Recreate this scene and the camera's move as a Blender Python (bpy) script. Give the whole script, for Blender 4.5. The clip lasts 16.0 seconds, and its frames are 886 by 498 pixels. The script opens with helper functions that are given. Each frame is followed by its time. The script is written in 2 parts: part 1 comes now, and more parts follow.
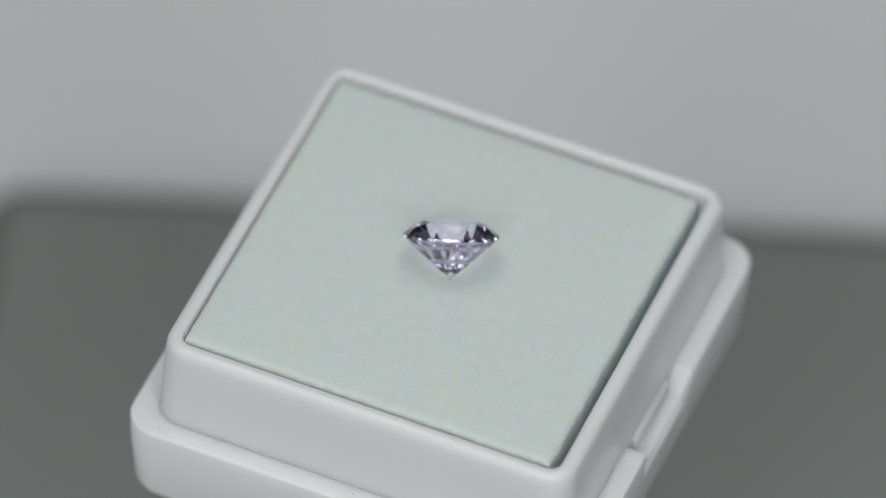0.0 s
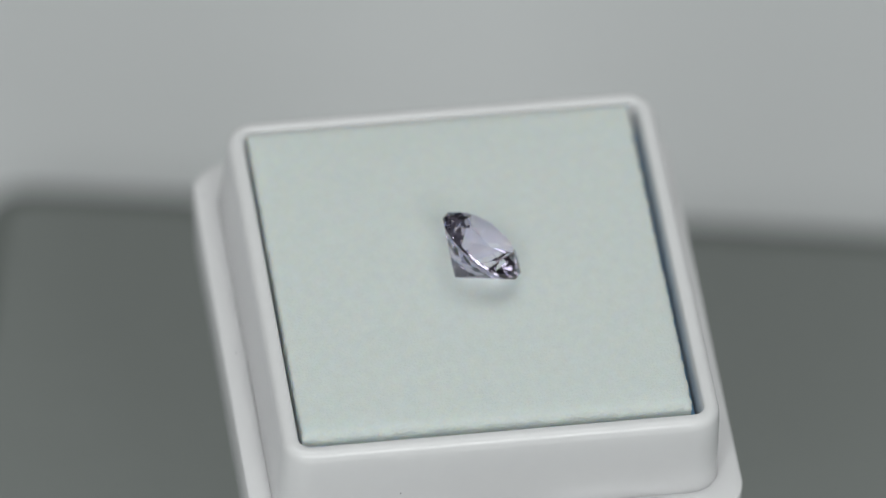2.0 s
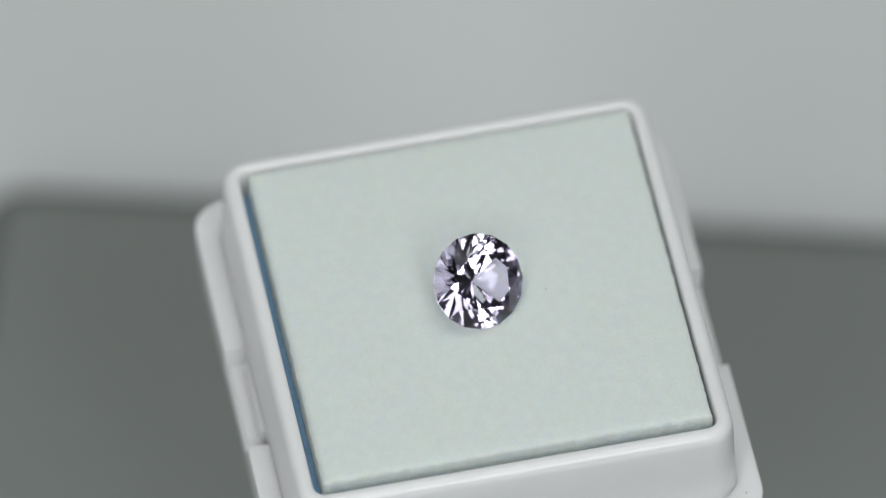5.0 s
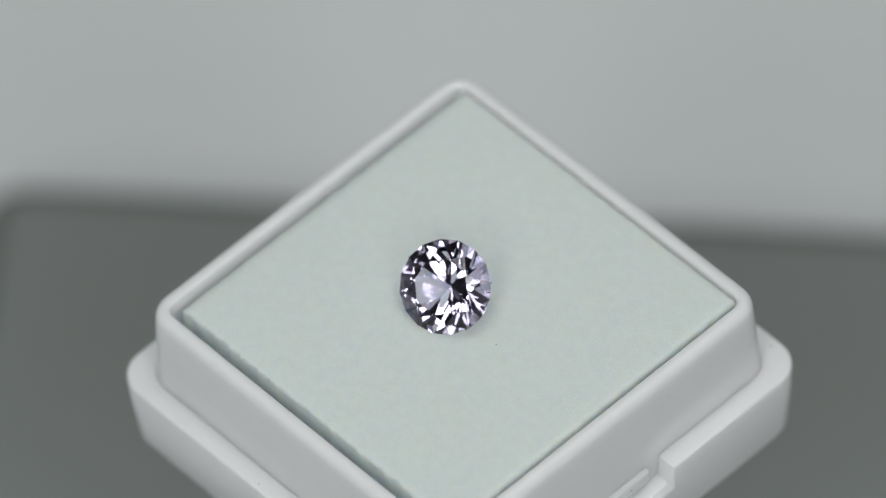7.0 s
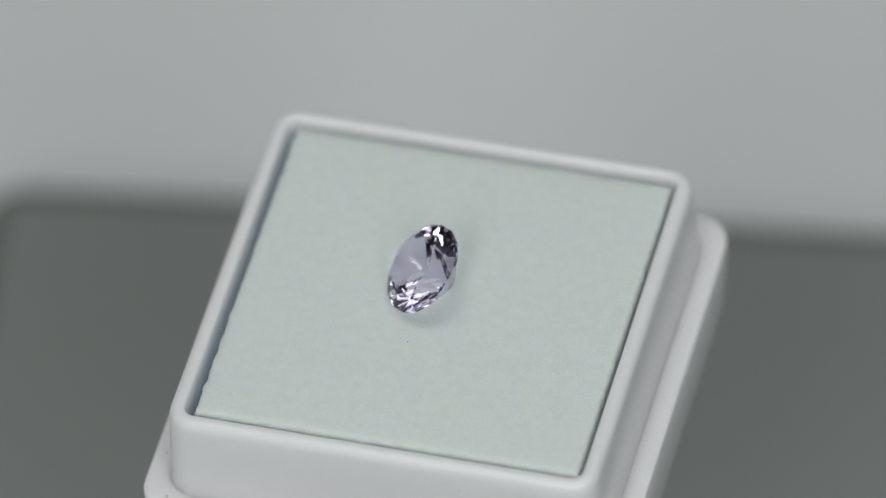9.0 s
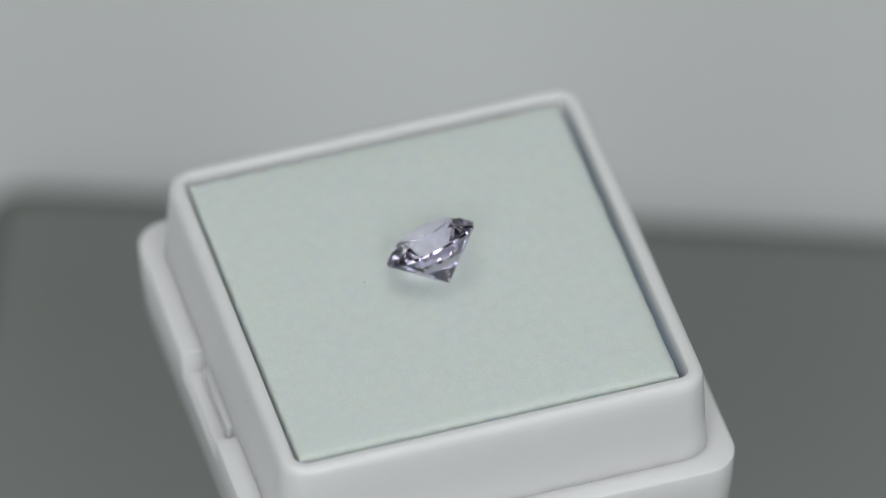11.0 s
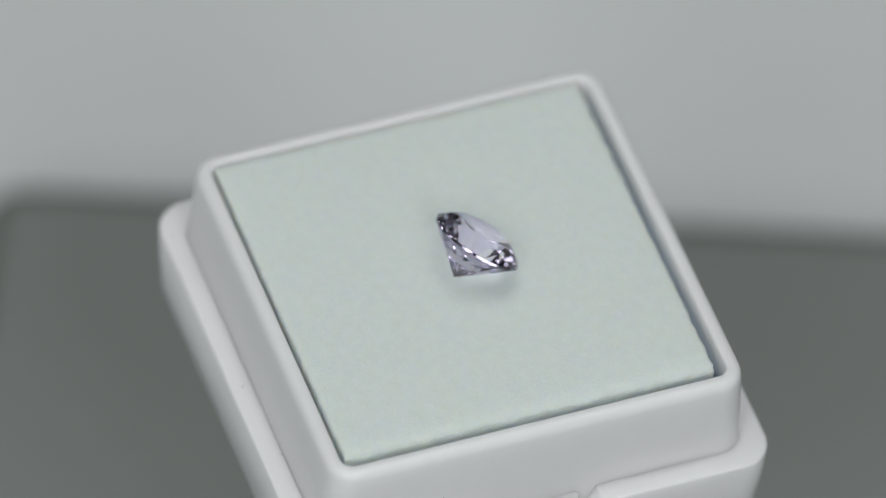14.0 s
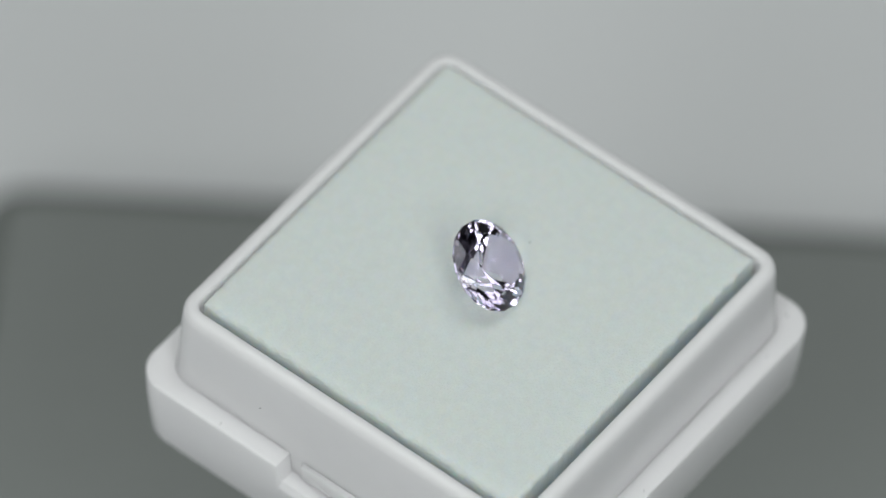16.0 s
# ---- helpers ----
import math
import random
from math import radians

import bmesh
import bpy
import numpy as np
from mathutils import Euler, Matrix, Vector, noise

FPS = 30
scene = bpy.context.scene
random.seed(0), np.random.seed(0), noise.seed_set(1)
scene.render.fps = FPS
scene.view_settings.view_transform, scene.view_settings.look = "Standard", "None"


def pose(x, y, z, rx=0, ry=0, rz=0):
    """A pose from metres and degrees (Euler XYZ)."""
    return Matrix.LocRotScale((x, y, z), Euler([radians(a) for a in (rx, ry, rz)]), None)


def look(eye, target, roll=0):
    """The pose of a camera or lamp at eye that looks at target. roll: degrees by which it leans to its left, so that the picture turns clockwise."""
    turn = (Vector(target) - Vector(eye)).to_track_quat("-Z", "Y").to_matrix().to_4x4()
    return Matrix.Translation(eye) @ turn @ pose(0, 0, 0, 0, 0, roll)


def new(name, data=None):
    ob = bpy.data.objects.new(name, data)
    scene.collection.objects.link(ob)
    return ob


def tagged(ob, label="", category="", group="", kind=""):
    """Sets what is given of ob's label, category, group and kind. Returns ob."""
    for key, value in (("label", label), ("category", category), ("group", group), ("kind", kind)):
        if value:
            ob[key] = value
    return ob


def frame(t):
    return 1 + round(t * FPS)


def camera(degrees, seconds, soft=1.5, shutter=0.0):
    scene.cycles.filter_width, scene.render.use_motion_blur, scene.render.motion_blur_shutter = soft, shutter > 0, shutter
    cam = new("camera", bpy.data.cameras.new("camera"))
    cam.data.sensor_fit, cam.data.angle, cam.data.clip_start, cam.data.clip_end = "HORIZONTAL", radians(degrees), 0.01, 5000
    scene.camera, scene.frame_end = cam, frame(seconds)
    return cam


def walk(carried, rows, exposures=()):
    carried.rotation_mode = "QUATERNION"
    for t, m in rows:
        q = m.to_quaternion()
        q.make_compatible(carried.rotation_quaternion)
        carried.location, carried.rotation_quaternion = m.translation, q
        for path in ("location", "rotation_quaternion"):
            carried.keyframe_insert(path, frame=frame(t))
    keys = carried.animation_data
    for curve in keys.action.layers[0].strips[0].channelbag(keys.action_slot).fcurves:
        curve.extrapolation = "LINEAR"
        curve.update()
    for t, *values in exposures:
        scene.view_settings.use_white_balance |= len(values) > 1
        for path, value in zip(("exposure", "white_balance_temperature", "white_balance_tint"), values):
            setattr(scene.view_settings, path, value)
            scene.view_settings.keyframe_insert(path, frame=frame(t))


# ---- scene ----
cam = camera(5.28, 16.0, soft=1.0)
MM = 0.001
RIM = 0.058          # height of the gem box's rim over the grey tray
ELEV = radians(50.04)
DIST = 0.5996
fwd = Vector((0, math.cos(ELEV), -math.sin(ELEV)))
up0 = Vector((0, math.sin(ELEV), math.cos(ELEV)))
ROLL = radians(0.06)
rt = Vector((math.cos(ROLL), 0, 0)) - up0 * math.sin(ROLL)
up = Vector((math.sin(ROLL), 0, 0)) + up0 * math.cos(ROLL)
EYE = Vector((0, 0, RIM)) - fwd * DIST - rt * 0.77 * MM + up * 2.245 * MM
CAM = look(EYE, EYE + fwd, -0.06)
walk(cam, [(0.0, CAM), (16.0, CAM)],
     exposures=[(0.0, 0.0), (1.0, 0.0), (2.5, 0.06), (3.5, 0.10), (4.2, 0.12), (6.5, 0.14), (7.0, 0.04), (8.5, 0.0), (9.0, -0.02),
                (11.5, 0.0), (13.0, 0.03), (14.5, 0.06), (16.0, 0.10)])
cam.data.dof.use_dof = True
cam.data.dof.focus_distance = 0.5945
cam.data.dof.aperture_fstop = 19.0


# the turntable: clockwise from above, the box set off the axis and leaning a little
PHI, OMEGA = 336.98, 29.070


def spin(t):
    return Matrix.Rotation(radians(PHI - OMEGA * t), 4, "Z")


LEAN = Matrix(((1, 0, 0.0202, 0), (0, 1, 0.0577, 0), (-0.0202, -0.0577, 1, 0), (0, 0, 0, 1)))
q_lean = LEAN.to_quaternion().to_matrix().to_4x4()
BOX_H = 12.0 * MM
SEAT = Matrix.Translation((0, 0, RIM)) @ q_lean @ Matrix.Translation((-1.04 * MM, 1.19 * MM, -BOX_H))


def ride(local):
    """Rows that carry a thing round on the turntable, from its pose in the gem box's space."""
    return [(i * 0.25, spin(i * 0.25) @ SEAT @ local) for i in range(65)]


# ---- light ----
world = bpy.data.worlds.new("world")
world.use_nodes = True
world.node_tree.nodes["Background"].inputs["Color"].default_value = (0.8, 0.85, 0.9, 1)
world.node_tree.nodes["Background"].inputs["Strength"].default_value = 0.05
scene.world = world


def area(name, m, sx, sy, power, colour=(1, 1, 1)):
    d = bpy.data.lights.new(name, "AREA")
    d.shape, d.size, d.size_y, d.energy, d.color = "RECTANGLE", sx, sy, power, colour
    ob = new(name, d)
    ob.matrix_world = m
    return ob


LED = (0.962, 1.0, 0.990)
AIM = (0.0, 0.0, 0.054)
area("led_panel_light", look((0.0, 0.07, 0.749), (0.0, 0.07, 0)), 0.56, 0.42, 1.78, LED)
for side in (-1, 1):
    area("softbox_light", look((side * 0.165, -0.45, 0.494), AIM), 0.16, 0.32, 1.14, LED)
    area("side_lamp_light", look((side * 0.40, 0.19, 0.174), AIM), 0.014, 0.014, 0.014, LED)


# ---- materials ----
def mat(name, base, rough=0.5, grain=None, var=0.06, bump=0.1, spec=0.5, sss=0.0, big=40.0, depth=0.00008, radius=(0.75, 0.9, 1.15)):
    m = bpy.data.materials.new(name)
    m.use_nodes = True
    nt = m.node_tree
    b = nt.nodes["Principled BSDF"]
    b.inputs["Roughness"].default_value = rough
    b.inputs["Specular IOR Level"].default_value = spec
    tc = nt.nodes.new("ShaderNodeTexCoord")
    n1 = nt.nodes.new("ShaderNodeTexNoise")
    n1.inputs["Scale"].default_value = grain or 900.0
    n1.inputs["Detail"].default_value = 5
    n2 = nt.nodes.new("ShaderNodeTexNoise")
    n2.inputs["Scale"].default_value = big
    n2.inputs["Detail"].default_value = 3
    nt.links.new(tc.outputs["Object"], n1.inputs["Vector"])
    nt.links.new(tc.outputs["Object"], n2.inputs["Vector"])
    add = nt.nodes.new("ShaderNodeMath")
    add.operation = "ADD"
    nt.links.new(n1.outputs["Fac"], add.inputs[0])
    nt.links.new(n2.outputs["Fac"], add.inputs[1])
    mr = nt.nodes.new("ShaderNodeMapRange")
    mr.inputs["From Min"].default_value, mr.inputs["From Max"].default_value = 0.5, 1.5
    mr.inputs["To Min"].default_value, mr.inputs["To Max"].default_value = 1 - var, 1 + var
    nt.links.new(add.outputs[0], mr.inputs["Value"])
    mul = nt.nodes.new("ShaderNodeVectorMath")
    mul.operation = "SCALE"
    mul.inputs[0].default_value = base
    nt.links.new(mr.outputs["Result"], mul.inputs["Scale"])
    nt.links.new(mul.outputs["Vector"], b.inputs["Base Color"])
    if bump:
        bp = nt.nodes.new("ShaderNodeBump")
        bp.inputs["Strength"].default_value = bump
        bp.inputs["Distance"].default_value = depth
        nt.links.new(n1.outputs["Fac"], bp.inputs["Height"])
        nt.links.new(bp.outputs["Normal"], b.inputs["Normal"])
    if sss:
        b.inputs["Subsurface Weight"].default_value = sss
        b.inputs["Subsurface Radius"].default_value = radius
        b.inputs["Subsurface Scale"].default_value = 0.0018
    return m


M_PLASTIC = mat("white_moulded_plastic", (0.812, 0.803, 0.814), 0.22, 700, 0.015, 0.04, 0.45, sss=0.7, radius=(1, 1, 1))
M_FOAM = mat("white_foam", (0.684, 0.737, 0.719), 0.95, 6500, 0.05, 0.7, 0.18, big=1400, sss=0.5, depth=0.00009, radius=(0.6, 0.8, 1.1))
# this blue stands in for the bluish shade between foam and collar
M_FOAM_GAP = mat("gap_shade_foam", (0.27, 0.45, 0.64), 0.95, 3000, 0.2, 0.8, 0.1)
M_PAPER = mat("white_card", (0.71, 0.725, 0.73), 0.75, 500, 0.015, 0.1, 0.2, big=12)
M_TRAY = mat("grey_tray", (0.225, 0.241, 0.231), 0.55, 500, 0.04, 0.15, 0.4, big=60)
M_EDGE = mat("dark_edge", (0.15, 0.162, 0.152), 0.6, 500, 0.1, 0.1, 0.3)
M_POST = mat("grey_post", (0.10, 0.105, 0.10), 0.6, 500, 0.1, 0.1, 0.3)
M_WALL = mat("grey_wall", (0.16, 0.16, 0.165), 0.8, 60, 0.03, 0.1, 0.2, big=4)
M_DARK = mat("dark_wall", (0.03, 0.03, 0.034), 0.8, 60, 0.1, 0.1, 0.2, big=4)
M_DUST = mat("dust", (0.05, 0.05, 0.055), 0.9, 900, 0.2, 0.1, 0.2)


def gem_material():
    """Pale lavender stone of high refraction."""
    m = bpy.data.materials.new("lavender_gemstone")
    m.use_nodes = True
    nt = m.node_tree
    nt.nodes.remove(nt.nodes["Principled BSDF"])
    out = nt.nodes["Material Output"]
    glass = nt.nodes.new("ShaderNodeBsdfGlass")
    glass.inputs["Color"].default_value = (0.855, 0.830, 0.898, 1)
    glass.inputs["Roughness"].default_value = 0.0
    glass.inputs["IOR"].default_value = 1.722
    nt.links.new(glass.outputs[0], out.inputs["Surface"])
    return m


M_GEM = gem_material()


# ---- mesh helpers ----
def mesh_of(name, bm, material, smooth=False):
    bmesh.ops.recalc_face_normals(bm, faces=bm.faces)
    me = bpy.data.meshes.new(name)
    bm.to_mesh(me)
    bm.free()
    me.materials.append(material)
    if smooth:
        me.polygons.foreach_set("use_smooth", [True] * len(me.polygons))
        me.set_sharp_from_angle(angle=radians(smooth))
    return me


def thing(name, bm, material, label, category, kind="", smooth=False):
    return tagged(new(name, mesh_of(name, bm, material, smooth)), label, category, kind=kind)


def part(name, bm, material, parent, label="", smooth=False):
    ob = new(name, mesh_of(name, bm, material, smooth))
    ob.parent = parent
    return tagged(ob, label) if label else ob


def slab(bm, x0, x1, y0, y1, z0, z1, bevel=0.0):
    m = Matrix.LocRotScale(((x0 + x1) / 2, (y0 + y1) / 2, (z0 + z1) / 2), None, (x1 - x0, y1 - y0, z1 - z0))
    g = bmesh.ops.create_cube(bm, size=1, matrix=m)
    if bevel:
        es = {e for v in g["verts"] for e in v.link_edges}
        bmesh.ops.bevel(bm, geom=list(es), offset=bevel, segments=3, affect="EDGES", profile=0.5)
    return g


SIDE = (-0.8, -0.5, -0.3, 0.0, 0.3, 0.5, 0.8)


def outline(half, r, side=None, seg=8):
    """Points of a rounded square in millimetres, with marks (side index, offset) on its straight runs."""
    pts = []
    for k in range(4):
        a = radians(90 * k)
        c, s = math.cos(a), math.sin(a)
        run = side if side else [f * (half - r) for f in SIDE]
        for o in [-(half - r)] + list(run) + [half - r]:
            x, y = half, o
            pts.append((c * x - s * y, s * x + c * y, k, o))
        for i in range(1, seg):
            b = radians(90 * i / seg)
            x, y = half - r + r * math.cos(b), half - r + r * math.sin(b)
            pts.append((c * x - s * y, s * x + c * y, -1, 0))
    return pts


def loft(bm, rings, cap0=True, cap1=True):
    """Skin over rings of points in millimetres."""
    vs = [[bm.verts.new((x * MM, y * MM, z * MM)) for x, y, z in ring] for ring in rings]
    n = len(vs[0])
    for a, b in zip(vs, vs[1:]):
        for i in range(n):
            bm.faces.new((a[i], a[(i + 1) % n], b[(i + 1) % n], b[i]))
    if cap0:
        bm.faces.new(vs[0][::-1])
    if cap1:
        bm.faces.new(vs[-1])
    return vs


# ---- the enclosure ----
def plain(name, x0, x1, y0, y1, z0, z1, material, label, category):
    bm = bmesh.new()
    slab(bm, x0, x1, y0, y1, z0, z1)
    return thing(name, bm, material, label, category, "structure")


plain("floor", -0.42, 0.42, -0.9, 0.46, -0.026, -0.006, M_PAPER, "plain white card covering the table top", "floor")
# walls and ceiling are unseen additions, toned to darken the gem's facets
plain("wall_west", -0.44, -0.42, -0.9, 0.46, -0.026, 0.764, M_WALL, "unseen plain grey side wall, added to close the place", "wall")
plain("wall_east", 0.42, 0.44, -0.9, 0.46, -0.026, 0.764, M_WALL, "unseen plain grey side wall, added to close the place", "wall")
plain("wall_north", -0.44, 0.44, 0.46, 0.48, -0.026, 0.764, M_WALL, "unseen plain grey back wall, added to close the place", "wall")
plain("wall_south", -0.44, 0.44, -0.92, -0.90, -0.026, 0.764, M_DARK, "unseen wall added behind the camera, dark for the gem's facets", "wall")
plain("ceiling", -0.44, 0.44, -0.92, 0.48, 0.764, 0.784, M_DARK, "unseen plain ceiling, added, dark for the gem's facets", "ceiling")


# ---- grey tray ----
def tray(corner, turn):
    base = tagged(new("tray"), "dark grey flat tray with rounded corners, lying on white card", "tray")
    w, d, r = 150.0, 130.0, 3.2

    def rect(inset, z):
        pts = []
        rr = max(r - inset, 0.8)
        for cx, cy, a0 in ((w - r, -r, 0), (r, -r, 90), (r, -d + r, 180), (w - r, -d + r, 270)):
            for i in range(9):
                a = radians(a0 + 90 * i / 8)
                pts.append((cx + (r - inset) * math.cos(a), cy + (r - inset) * math.sin(a), z))
        return pts
    # rounded border, coloured darker than the panel inside it
    bm = bmesh.new()
    loft(bm, [rect(0.4, -6), rect(0, -5.4), rect(0, -1.2), rect(0.35, -0.4), rect(0.9, 0.0), rect(1.3, 0.0), rect(1.5, -0.5)], True, False)
    part("rounded_edge", bm, M_EDGE, base, "darker rounded edge", 35)
    bm = bmesh.new()
    loft(bm, [rect(1.55, -5.5), rect(1.55, -0.25), rect(1.75, -0.05)])
    part("tray_panel", bm, M_TRAY, base, "matt grey panel", 35)
    base.matrix_world = Matrix.Translation(corner) @ Matrix.Rotation(radians(turn), 4, "Z")
    return base


TRAY = tray((-0.0333, 0.0582, 0.0), -4.15)


# ---- turntable under the box ----
def turntable():
    base = tagged(new("turntable"), "small grey turntable post standing on the tray", "turntable")
    bm = bmesh.new()
    prof = ((17, -0.05), (18, 0.6), (18, 6.0), (17, 7.0))
    loft(bm, [[(r * math.cos(a), r * math.sin(a), z) for a in [2 * math.pi * i / 40 for i in range(40)]] for r, z in prof])
    part("foot", bm, M_POST, base, smooth=35)
    bm = bmesh.new()
    ring = []
    for r, z in ((5, 7.0), (5, 38.0), (8.5, 40.0)):
        ring.append([(r * math.cos(a), r * math.sin(a), z) for a in [2 * math.pi * i / 40 for i in range(40)]])
    inv = q_lean
    top = []
    for i in range(40):
        a = 2 * math.pi * i / 40
        p = Matrix.Translation((0, 0, RIM)) @ inv @ Vector((8.5 * MM * math.cos(a), 8.5 * MM * math.sin(a), -BOX_H - 0.6 * MM))
        top.append((p.x / MM, p.y / MM, p.z / MM))
    ring.append(top)
    loft(bm, ring)
    post = part("post", bm, M_POST, base, smooth=35)
    return base, post


TURNTABLE, POST = turntable()


# ---- gem box ----
NOTCH = 3.65


def gem_box():
    box = tagged(new("gem_box"), "white plastic square gem box without its lid, on a turntable", "box")
    run = [-8.5, -NOTCH - 0.2, -NOTCH, -1.8, 1.8, NOTCH - 0.8, NOTCH, NOTCH + 0.2, 8.5]

    def ring(half, r, z, drop=0.0, inset=0.0):
        out = []
        for x, y, k, o in outline(half, r, run):
            dz = di = 0.0
            if k in (0, 2) and abs(o) <= NOTCH + 0.01:
                dz, di = drop, inset
                if k == 0 and o > NOTCH - 0.1:
                    dz, di = 0.2 * drop, 0.2 * inset
            s = 1 - di / half
            out.append((x * (s if k in (0, 2) else 1), y, z - dz))
        return out
    bm = bmesh.new()
    loft(bm, [ring(14.35, 1.6, -0.6), ring(14.88, 1.9, -0.38), ring(15.1, 2.0, 0.15),
              ring(15.36, 2.1, 3.5), ring(15.42, 2.1, 5.50, 1.7, 0.3), ring(15.41, 2.1, 5.58, 1.7, 0.3), ring(15.37, 2.1, 5.64, 1.7, 0.3), ring(15.31, 2.05, 5.66, 1.7, 0.3),
              ring(15.05, 2.0, 5.66, 1.7, 0.3), ring(14.2, 1.9, 5.66, 1.7, 0.0), ring(13.85, 1.8, 5.66, 1.7, 0.0), ring(13.55, 1.8, 5.5, 1.7), ring(12.9, 1.6, 3.7), ring(12.7, 1.4, 1.2)])
    part("base", bm, M_PLASTIC, box, "wider lower body with a ledge and notches", 28)
    for sx in (-1, 1):
        bm = bmesh.new()
        a, b = sorted((sx * 13.6 * MM, sx * 14.38 * MM))
        slab(bm, a, b, -2.85 * MM, 2.7 * MM, 4.2 * MM, 5.55 * MM, 0.26 * MM)
        part("catch_ridge", bm, M_PLASTIC, box, smooth=40)
    bm = bmesh.new()
    rings = [ring(12.72, 1.0, 1.25), ring(14.06, 1.95, 3.7), ring(14.04, 1.95, 5.55), ring(13.99, 1.9, 5.85), ring(13.95, 1.88, 6.5), ring(13.75, 1.78, 10.8)]
    for half, z in ((13.70, 11.35), (13.66, 11.58), (13.56, 11.79), (13.40, 11.94), (13.18, 12.0), (12.88, 12.0), (12.77, 11.95), (12.70, 11.82)):
        rings.append(ring(half, half - 11.95, z))
    rings += [ring(12.68, 0.75, 10.5), ring(12.6, 0.75, 1.3)]
    loft(bm, rings, False, True)
    part("collar", bm, M_PLASTIC, box, "upright collar with a rounded rim", 40)
    return box


GEM_BOX = gem_box()


# ---- foam insert ----
def foam():
    pad = tagged(new("foam_insert"), "white foam pad with cut edges, filling the gem box", "foam pad")
    x0, x1, y0, y1 = -12.42, 12.04, -12.40, 11.95
    edge = [0, 0.06, 0.13, 0.22, 0.34, 0.5, 0.7]
    wide = 24.3

    def stations():
        mid = [0.7 + (wide - 1.4) * k / 150 for k in range(1, 150)]
        return [e / wide for e in edge] + [e / wide for e in mid] + [1 - e / wide for e in edge[::-1]]
    us = stations()
    n = len(us) - 1
    bm = bmesh.new()
    grid = []
    for v in us:
        row = []
        for u in us:
            x, y = x0 + (x1 - x0) * u, y0 + (y1 - y0) * v
            e = min(u, 1 - u, v, 1 - v) * wide
            soft = (1 - u) * wide
            z = 12.09 - 0.15 * math.exp(-e / 0.14) - 0.24 * math.exp(-soft / 0.3) + 0.19 * (1 - (2 * u - 1) ** 4) * (1 - (2 * v - 1) ** 4)
            p = Vector((x, y, 0))
            z += 0.03 * noise.noise(p * 0.8) + 0.012 * noise.noise(p * 3.5)
            # saw-cut edges, rougher on two sides
            for axis, w in ((0, u), (1, v)):
                near = min(w, 1 - w) * wide
                if near < 0.5:
                    along = y if axis == 0 else x
                    q = Vector((along * 1.3, 7.0 * axis + (3.0 if w > 0.5 else 0.0), 0))
                    rag = (0.10 * noise.noise(q) + 0.07 * noise.noise(q * 3.2) + 0.09 * noise.noise(q * 8.0)) * (0.45 if w < 0.5 else 1.0 if axis else 0.3)
                    rag *= 1 - near / 0.5
                    if axis == 0:
                        x += rag
                    else:
                        y += rag
            row.append(bm.verts.new((x * MM, y * MM, z * MM)))
        grid.append(row)
    for j in range(n):
        for i in range(n):
            bm.faces.new((grid[j][i], grid[j][i + 1], grid[j + 1][i + 1], grid[j + 1][i]))
    rim = grid[0][:-1] + [grid[j][n] for j in range(n)] + grid[n][:0:-1] + [grid[j][0] for j in range(n, 0, -1)]
    ring0 = rim
    for z, out in ((11.65, 0.02), (11.3, 0.0), (10.4, -0.02), (9.7, -0.04)):
        ring1 = []
        for v in rim:
            w = 0.05 * noise.noise(Vector((v.co.x, v.co.y, z * MM)) * 1500) + out
            ring1.append(bm.verts.new((v.co.x + math.copysign(w * MM, v.co.x), v.co.y + math.copysign(w * MM, v.co.y), z * MM)))
        for k in range(len(rim)):
            bm.faces.new((ring0[k], ring1[k], ring1[(k + 1) % len(rim)], ring0[(k + 1) % len(rim)]))
        ring0 = ring1
    bm.faces.new(ring0)
    part("foam_top", bm, M_FOAM, pad, "white foam upper layer", 70)
    # reaches the collar so that its blue tints the shaded gap
    bm = bmesh.new()
    slab(bm, -12.58 * MM, 12.58 * MM, -12.58 * MM, 12.58 * MM, 1.35 * MM, 9.7 * MM, 0.4 * MM)
    part("foam_base", bm, M_FOAM_GAP, pad, "foam lower layer, coloured blue for the bluish shade in the gap")
    return pad


FOAM = foam()


# ---- gemstone: a round brilliant lying on one pavilion facet ----
GEM_D = 6.0
PAV, CROWN = radians(41.5), radians(35.0)


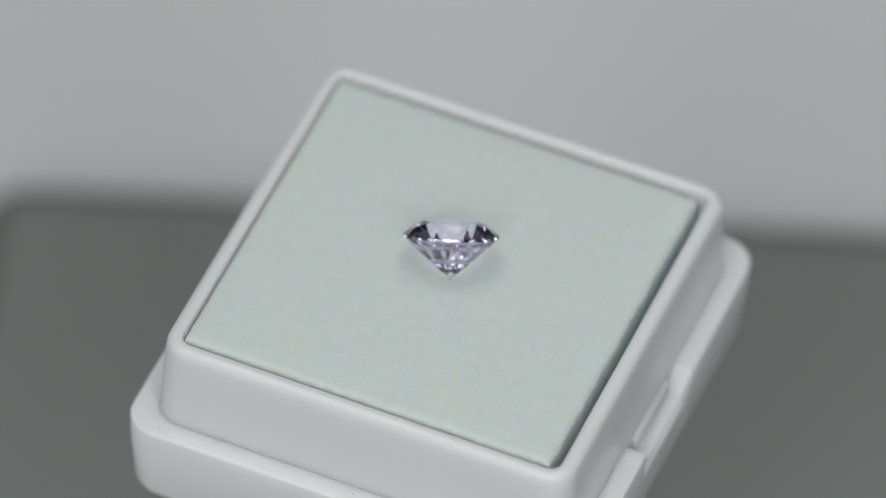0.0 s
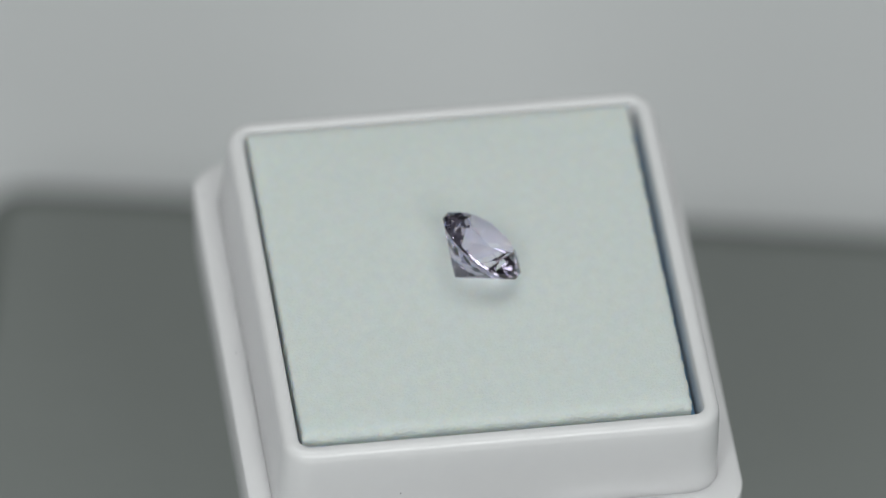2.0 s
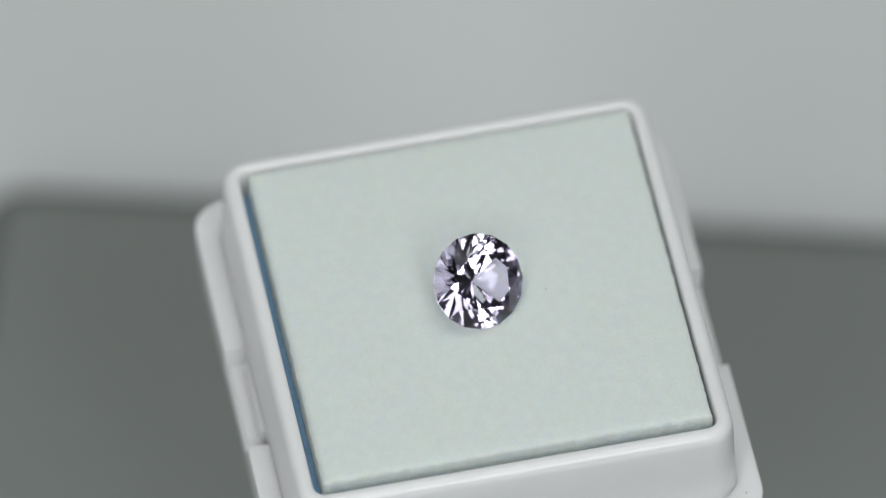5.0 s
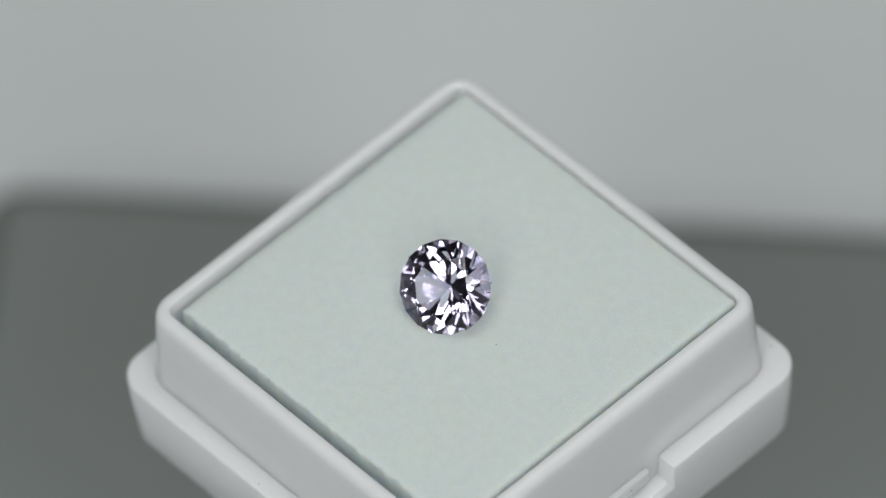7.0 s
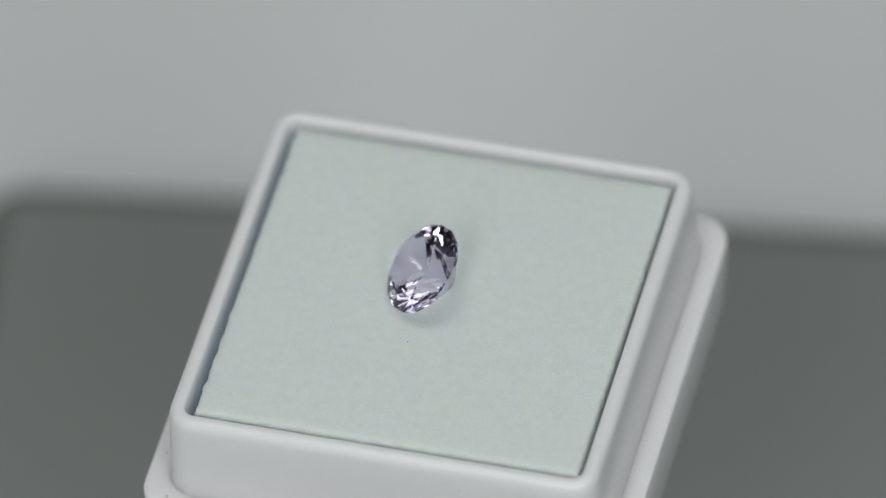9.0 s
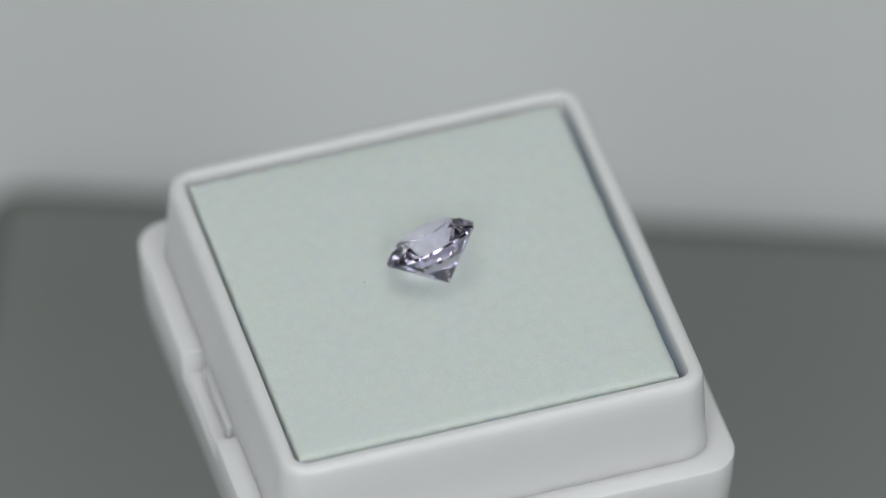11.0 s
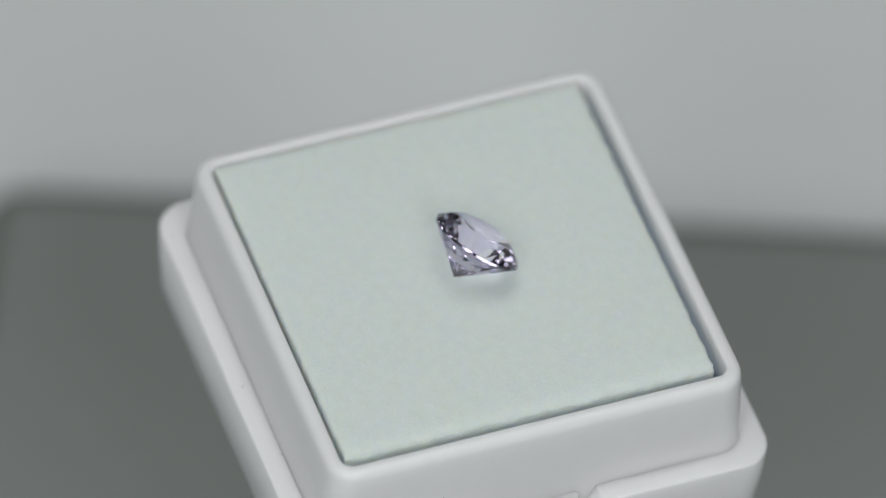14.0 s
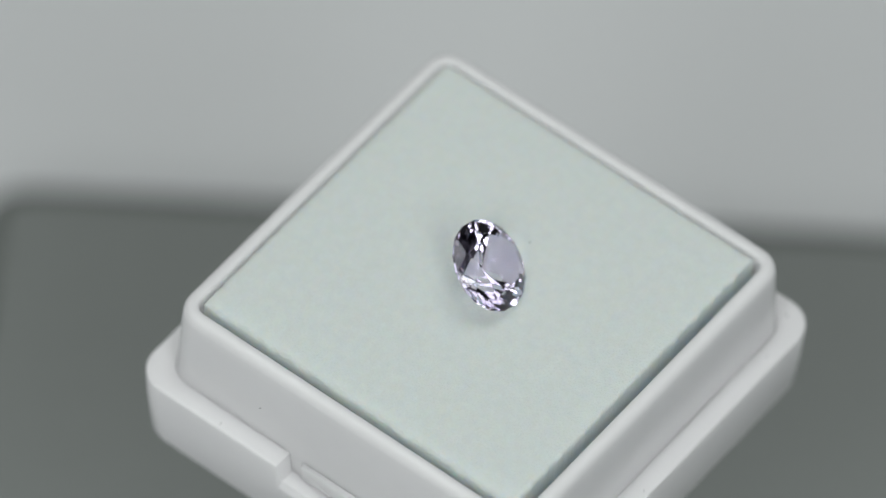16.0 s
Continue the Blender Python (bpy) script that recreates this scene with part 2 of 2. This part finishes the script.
def gemstone():
    R = GEM_D / 2
    bm = bmesh.new()
    girdle = 0.028 * GEM_D
    table = 0.60 * R
    slope = math.tan(CROWN)
    hc = (R - table) * slope
    c8 = math.cos(radians(22.5))

    def P(r, deg, z):
        a = radians(deg)
        return bm.verts.new((r * math.cos(a) * MM, r * math.sin(a) * MM, z * MM))
    # crown mains run from a table corner to the girdle; the star points lie on their planes
    tab = [P(table, 45 * k + 22.5, hc) for k in range(8)]
    rk = 0.80 * R
    star = [P(rk, 45 * k, hc - (rk * c8 - table) * slope) for k in range(8)]
    gu = [P(R, 22.5 * k, 0) for k in range(16)]
    gl = [P(R, 22.5 * k, -girdle) for k in range(16)]
    hp = R * math.tan(PAV)
    cul = bm.verts.new((0, 0, (-girdle - hp) * MM))
    rl = 0.24 * R
    low = [P(rl, 45 * k, -girdle - hp + rl * c8 * math.tan(PAV)) for k in range(8)]
    bm.faces.new(tab)
    for k in range(8):
        # star facets, upper halves and kites
        bm.faces.new((tab[k - 1], star[k], tab[k]))
        bm.faces.new((star[k], gu[2 * k], gu[(2 * k + 1) % 16]))
        bm.faces.new((star[k], gu[(2 * k - 1) % 16], gu[2 * k]))
        bm.faces.new((tab[k], star[k], gu[(2 * k + 1) % 16], star[(k + 1) % 8]))
        # pavilion: mains at odd girdle points, lower halves beside them
        bm.faces.new((cul, low[k], gl[(2 * k + 1) % 16], low[(k + 1) % 8]))
        bm.faces.new((low[k], gl[2 * k], gl[(2 * k + 1) % 16]))
        bm.faces.new((low[k], gl[(2 * k - 1) % 16], gl[2 * k]))
    for k in range(16):
        bm.faces.new((gu[k], gl[k], gl[(k + 1) % 16], gu[(k + 1) % 16]))
    bmesh.ops.recalc_face_normals(bm, faces=bm.faces)
    gem = tagged(new("gemstone"), "pale lavender round brilliant-cut gemstone lying tilted on white foam", "gemstone")
    groups = {"table": [], "crown": [], "girdle": [], "pavilion": []}
    for f in bm.faces:
        up_ = f.normal.z
        key = "girdle" if abs(up_) < 0.05 else "table" if up_ > 0.999 else "crown" if up_ > 0 else "pavilion"
        groups[key].append([v.co.copy() for v in f.verts])
    bm.free()
    for key, faces in groups.items():
        verts, index, polys = [], {}, []
        for f in faces:
            poly = []
            for co in f:
                k = tuple(round(c, 9) for c in co)
                if k not in index:
                    index[k] = len(verts)
                    verts.append(co)
                poly.append(index[k])
            polys.append(poly)
        me = bpy.data.meshes.new(key)
        me.from_pydata(verts, [], polys)
        me.materials.append(M_GEM)
        ob = new(key, me)
        ob.parent = gem
        ob.visible_shadow = key == "crown"     # clear stone: light passes on to the foam
    return gem


GEM = gemstone()
GEM_AZ = 113.0
hp_ = GEM_D / 2 * math.tan(PAV) + 0.028 * GEM_D
# the culet at its place on the foam, the axis leaning towards GEM_AZ
GEM_LOCAL = (Matrix.Translation((0.65 * MM, -1.16 * MM, 12.28 * MM)) @ Matrix.Rotation(radians(GEM_AZ), 4, "Z")
             @ Matrix.Rotation(math.pi / 2 - (math.pi / 2 - PAV), 4, "Y") @ Matrix.Rotation(radians(22.5), 4, "Z") @ Matrix.Translation((0, 0, hp_ * MM)))


# ---- dust on the foam, ledge and collar ----
def dust():
    bm = bmesh.new()
    rng = random.Random(5)
    spots = [(-4.96, 10.35, 12.12), (-1.2, 11.05, 12.1), (0.24, 5.98, 12.24), (9.65, -1.9, 12.14), (9.95, -2.75, 12.13), (10.13, -2.4, 12.13),
             (2.8, -6.53, 12.2), (1.37, -8.12, 12.18), (-5.5, 9.89, 12.13), (0.4, -8.35, 12.17), (-4.38, 0.45, 12.26), (-4.56, -4.85, 12.22),
             (-5.06, -4.27, 12.22), (-5.83, 10.38, 12.12), (-1.07, 6.96, 12.22), (-2.0, 10.8, 12.1), (6.1, 4.2, 12.24), (-8.3, -2.9, 12.18),
             (15.06, -8.6, 5.67), (15.2, -12.0, 5.66), (0.05, -14.6, 5.67), (-12.96, -14.77, 5.66), (-14.6, -14.24, 5.66), (-14.32, 13.7, 5.66),
             (-10.89, 14.67, 5.67), (2.33, 15.0, 5.67), (5.9, -14.1, 5.67), (13.88, -6.4, 8.02), (-13.79, -5.22, 10.2), (-14.39, -1.1, 5.0)]
    for x, y, z in spots:
        r = rng.uniform(0.022, 0.045)
        m = Matrix.LocRotScale(Vector((x, y, z)) * MM, Euler((0, 0, rng.uniform(0, 6.3))), Vector((r * rng.uniform(1.0, 2.2), r, r * 0.7)) * MM)
        bmesh.ops.create_icosphere(bm, subdivisions=1, radius=1, matrix=m)
    return thing("dust", bm, M_DUST, "scattered dark dust specks on the white foam and plastic", "dust", "stuff")


DUST = dust()


def motions():
    walk(GEM_BOX, ride(Matrix.Identity(4)))
    walk(FOAM, ride(Matrix.Identity(4)))
    walk(GEM, ride(GEM_LOCAL))
    walk(DUST, ride(Matrix.Identity(4)))
    walk(POST, [(i * 0.25, spin(i * 0.25)) for i in range(65)])


motions()
